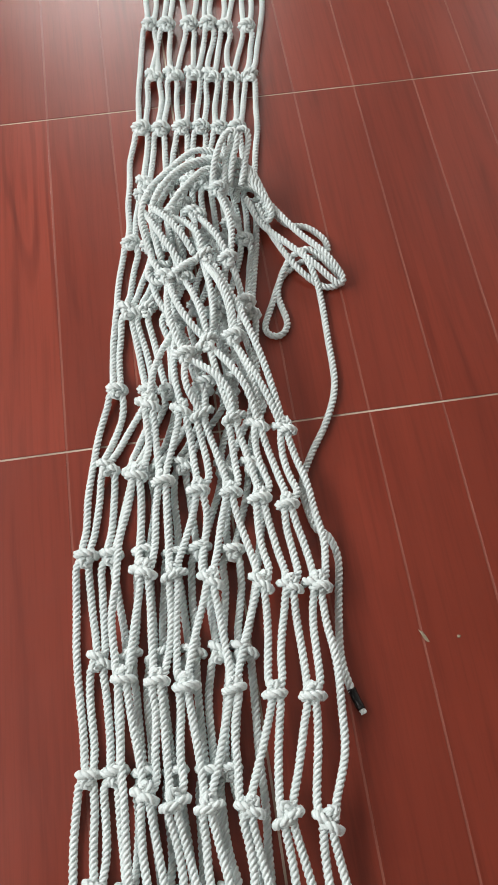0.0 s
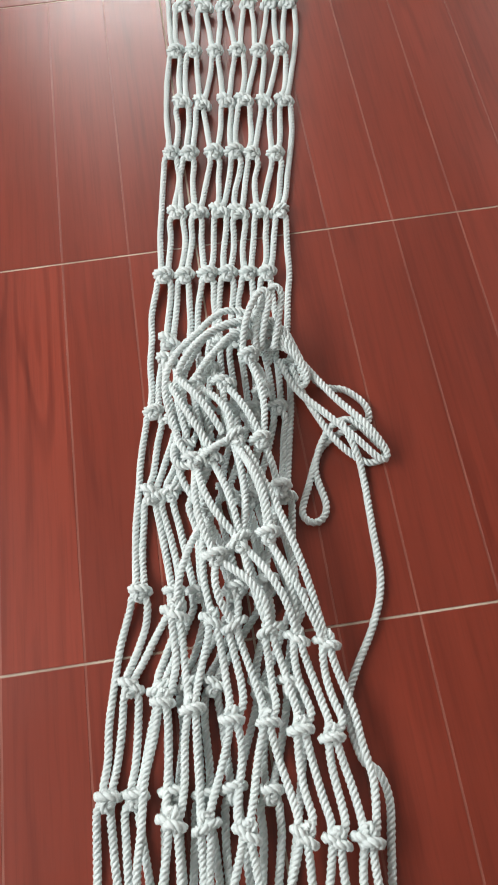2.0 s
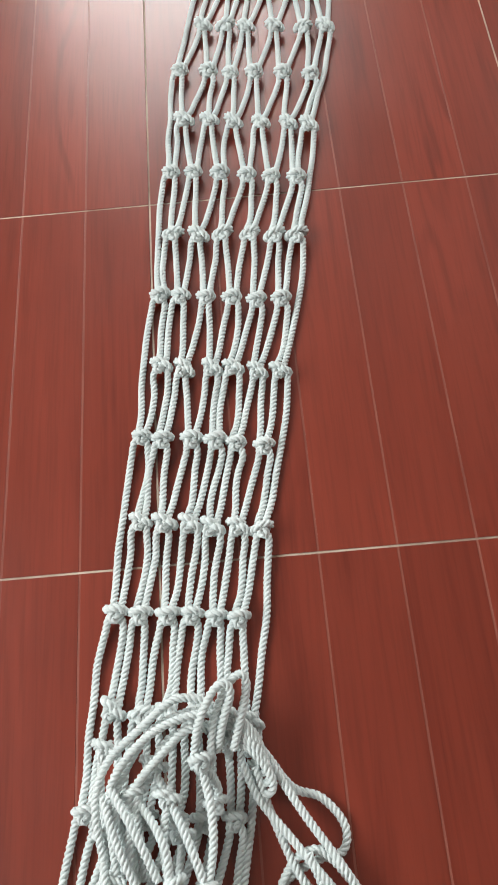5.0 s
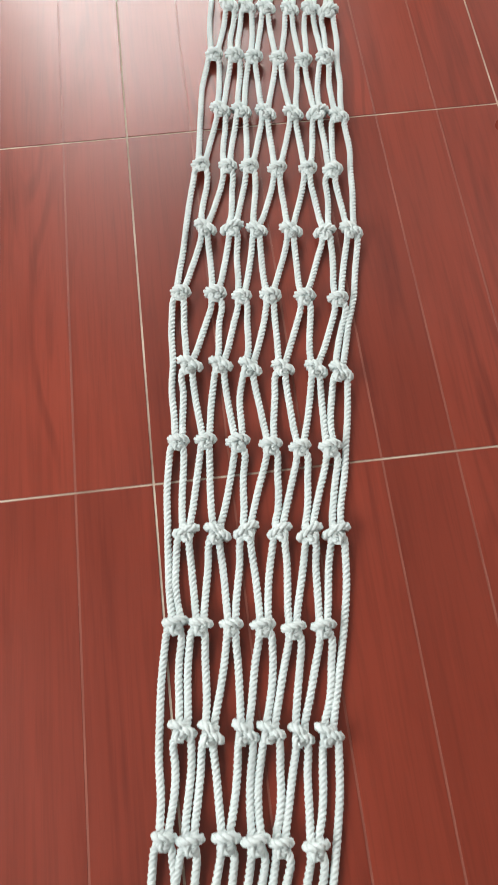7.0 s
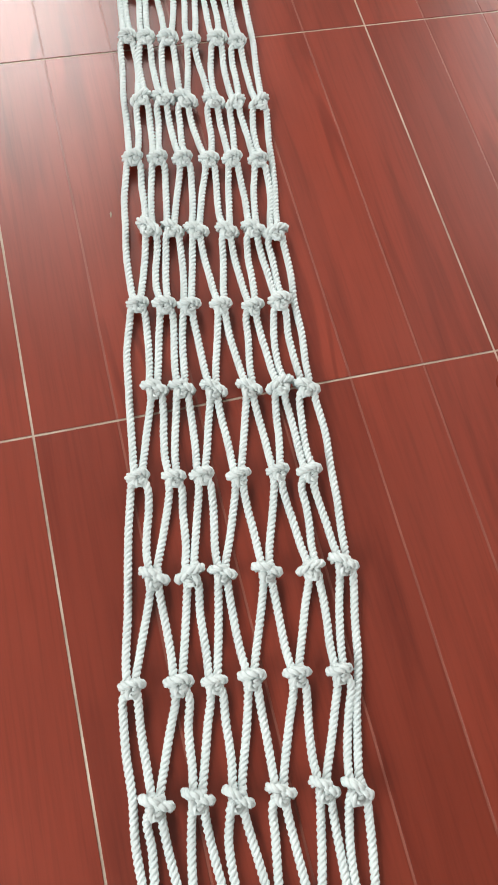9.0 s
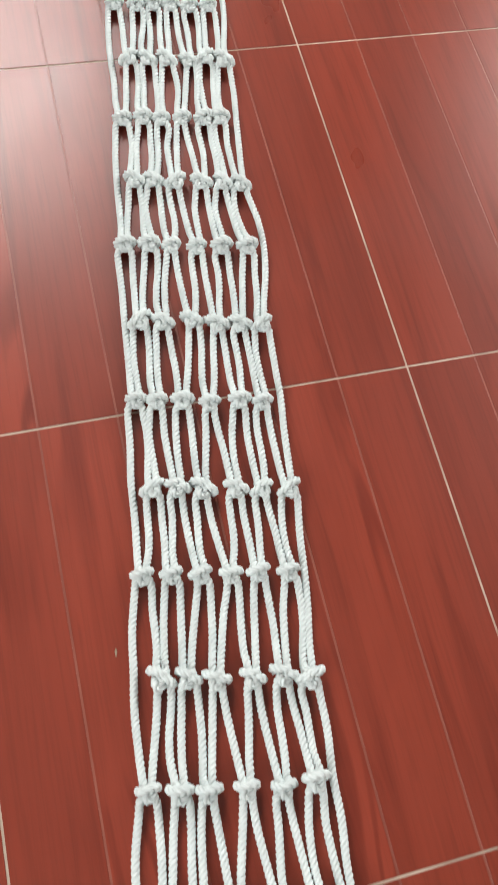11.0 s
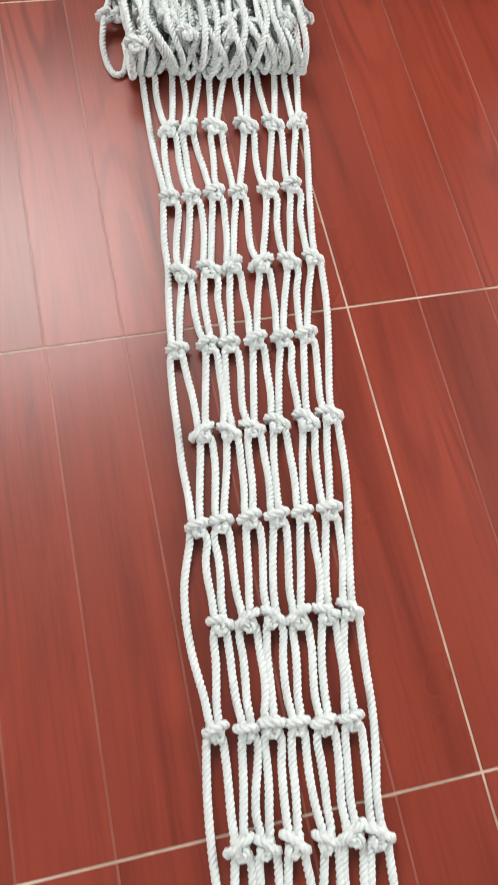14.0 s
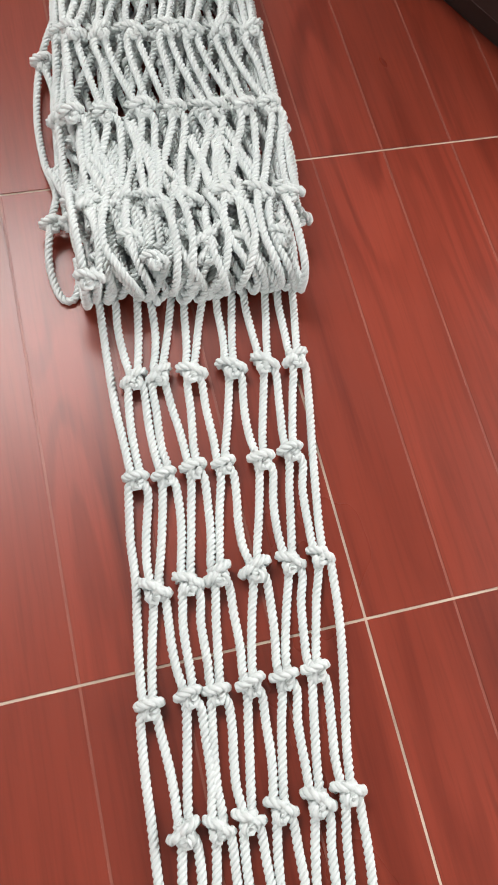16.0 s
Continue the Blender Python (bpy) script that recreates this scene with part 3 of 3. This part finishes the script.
# the front edge, where each layer turns over and goes back underneath
turns = random.Random(5)
for k in range(54):
    u = (k % 18) / 17
    x = 0.512 + 0.338 * u + turns.uniform(-0.007, 0.007)
    y = 5.360 - 0.036 * u + turns.uniform(-0.006, 0.014)
    side = turns.uniform(0.008, 0.036) * turns.choice((-1, 1))
    x = min(0.846, max(0.512, x))
    lean, z = max(0.512, min(0.846, x + side)) - x, 0.100 - 0.024 * (k // 18) + turns.uniform(-0.006, 0.006)
    part("strand", rope_mesh("strand", [[(x + lean * 0.3, y + turns.uniform(0.12, 0.17), z - 0.006), (x + lean * 1.0, y + 0.100, z + 0.006), (x + lean * 1.1, y + 0.055, z + 0.004), (x + lean * 0.55, y + 0.016, z - 0.008), (x, y, z * 0.66),
         (x - lean * 0.3, y + 0.006, z * 0.36), (x - lean * 0.4, y + 0.040, 0.022), (x - lean * 0.4, y + 0.09, 0.018)]]), pile)
for k in range(14):
    place_knot(pile, "lump", 0.530 + 0.300 * k / 13 + turns.uniform(-0.010, 0.010), 5.355 + turns.uniform(0.0, 0.075), turns.uniform(0.070, 0.108), turns, 40)
# strands doubled up inside the folds
for k in range(46):
    u = turns.random()
    x, y = 0.530 + 0.300 * u, turns.uniform(5.36, 5.48)
    dx, z, n = turns.uniform(-0.05, 0.06), turns.uniform(0.030, 0.090), turns.uniform(0.12, 0.22)
    for m in range(2):
        o = 0.016 * m
        part("strand", rope_mesh("strand", [[(x + o, y, z), (x + o + dx * 0.3 + turns.uniform(-0.008, 0.008), y + n * 0.35, z + 0.006), (x + o + dx * 0.7 + turns.uniform(-0.008, 0.008), y + n * 0.7, z + 0.006),
             (x + o * 0.5 + dx, y + n, z)]]), pile)
# a slack edge strand that hangs out beside the pile
part("strand", rope_mesh("strand", [[(0.580, 5.95, 0.07), (0.545, 5.91, 0.05), (0.510, 5.84, 0.026), (0.489, 5.74, 0.014), (0.487, 5.64, 0.018), (0.496, 5.565, 0.030), (0.478, 5.505, 0.032), (0.466, 5.45, 0.018),
     (0.469, 5.405, R), (0.480, 5.380, R), (0.497, 5.384, R), (0.508, 5.410, 0.020), (0.520, 5.45, 0.045)]]), pile)
# the strand beside it, from edge knot to edge knot, then back under the pile
part("strand", rope_mesh("strand", [[(0.515, 5.835, 0.034), (0.524, 5.78, 0.026), (0.517, 5.70, 0.030), (0.528, 5.64, 0.034), (0.546, 5.60, 0.055)]]), pile)
part("strand", rope_mesh("strand", [[(0.520, 5.70, 0.030), (0.534, 5.64, 0.026), (0.532, 5.58, 0.026), (0.512, 5.52, 0.030), (0.484, 5.507, 0.032)]]), pile)
for x, y in ((0.512, 5.838), (0.518, 5.705), (0.478, 5.505)):
    place_knot(pile, "collar", x, y, 0.030, turns, 20)

# ---- dark cabinet beyond the pile ----
cabinet = tagged(new("cabinet"), label="low black lacquered cabinet standing on the floor", category="cabinet")
CX0, CX1, CY0, CY1 = -0.42, 0.42, 0.0, 0.44
cabinet.matrix_world = pose(1.31, 5.89, 0, 0, 0, -62)


def panel(name, b, mat=DARKWOOD, parent=None, bevel=0.004):
    v, f = box_data(*b)
    ob = part(name, mesh_of(name, v, f, mat), parent or cabinet)
    m = ob.modifiers.new("edge", "BEVEL")
    m.width, m.segments = bevel, 2
    return ob


panel("plinth", (CX0 + 0.03, CX1 - 0.03, CY0 + 0.03, CY1, 0.0, 0.06))
panel("body", (CX0, CX1, CY0 + 0.02, CY1, 0.06, 0.72))
panel("top", (CX0 - 0.015, CX1 + 0.015, CY0 - 0.012, CY1 + 0.005, 0.72, 0.75))
for k in range(2):
    w = (CX1 - CX0) / 2
    door = panel("door", (CX0 + k * w + 0.004, CX0 + (k + 1) * w - 0.004, CY0, CY0 + 0.02, 0.065, 0.715))
    hx = CX0 + w + (-0.05 if k == 0 else 0.05)
    panel("handle", (hx - 0.006, hx + 0.006, CY0 - 0.025, CY0, 0.36, 0.48), METAL, door, 0.003)


# ---- scraps on the floor ----
def scrap(x, y, length, width, turn, seed, label):
    rnd = random.Random(seed)
    n = 9
    rim = [(math.cos(a) * length / 2 * rnd.uniform(0.7, 1.1), math.sin(a) * width / 2 * rnd.uniform(0.6, 1.2)) for a in np.arange(n) * 2 * math.pi / n]
    verts = [(u, v, 0.0) for u, v in rim] + [(u * 0.7, v * 0.7, width * 0.3 * rnd.uniform(0.6, 1.2)) for u, v in rim]
    faces = [(i, (i + 1) % n, n + (i + 1) % n, n + i) for i in range(n)] + [tuple(range(n, 2 * n))]
    ob = new("scrap", mesh_of("scrap", verts, faces, PALE))
    ob.matrix_world = pose(x, y, 0.0003, 0, 0, turn)
    return tagged(ob, label, "scrap", "scraps on the floor")


scrap(0.274, -0.407, 0.030, 0.006, -62, 1, "thin pale fibre scrap on the red floor")
scrap(0.328, -0.415, 0.007, 0.005, 20, 2, "tiny pale crumb on the red floor")
scrap(0.112, -0.212, 0.009, 0.005, 70, 3, "tiny pale crumb beside the rope net")
scrap(1.159, 3.596, 0.017, 0.012, -30, 4, "whitish crumb on the red floor")
scrap(0.199, 2.807, 0.014, 0.004, 80, 5, "thin pale fibre scrap beside the rope net")

# ---- tiles and planks ----
slab = boxes("tile", [(0.002, TILE_X - 0.002, 0.002, TILE_Y - 0.002, -0.008, -0.0006)], GROOVE)
pw = (TILE_X - 0.004) / 6
plank_meshes = []
for k in range(6):
    v, f = box_data(0.002 + k * pw + (0.0018 if k else 0), 0.002 + (k + 1) * pw - (0.0018 if k < 5 else 0), 0.002, TILE_Y - 0.002, -0.006, 0.0, 0.0004)
    plank_meshes.append(mesh_of("plank", v, f, MAHOGANY))
for i in COLS:
    for j in ROWS_T:
        tile = part("tile", slab, floor)
        tile.location = (i * TILE_X, j * TILE_Y, 0)
        for me in plank_meshes:
            part("plank", me, tile)
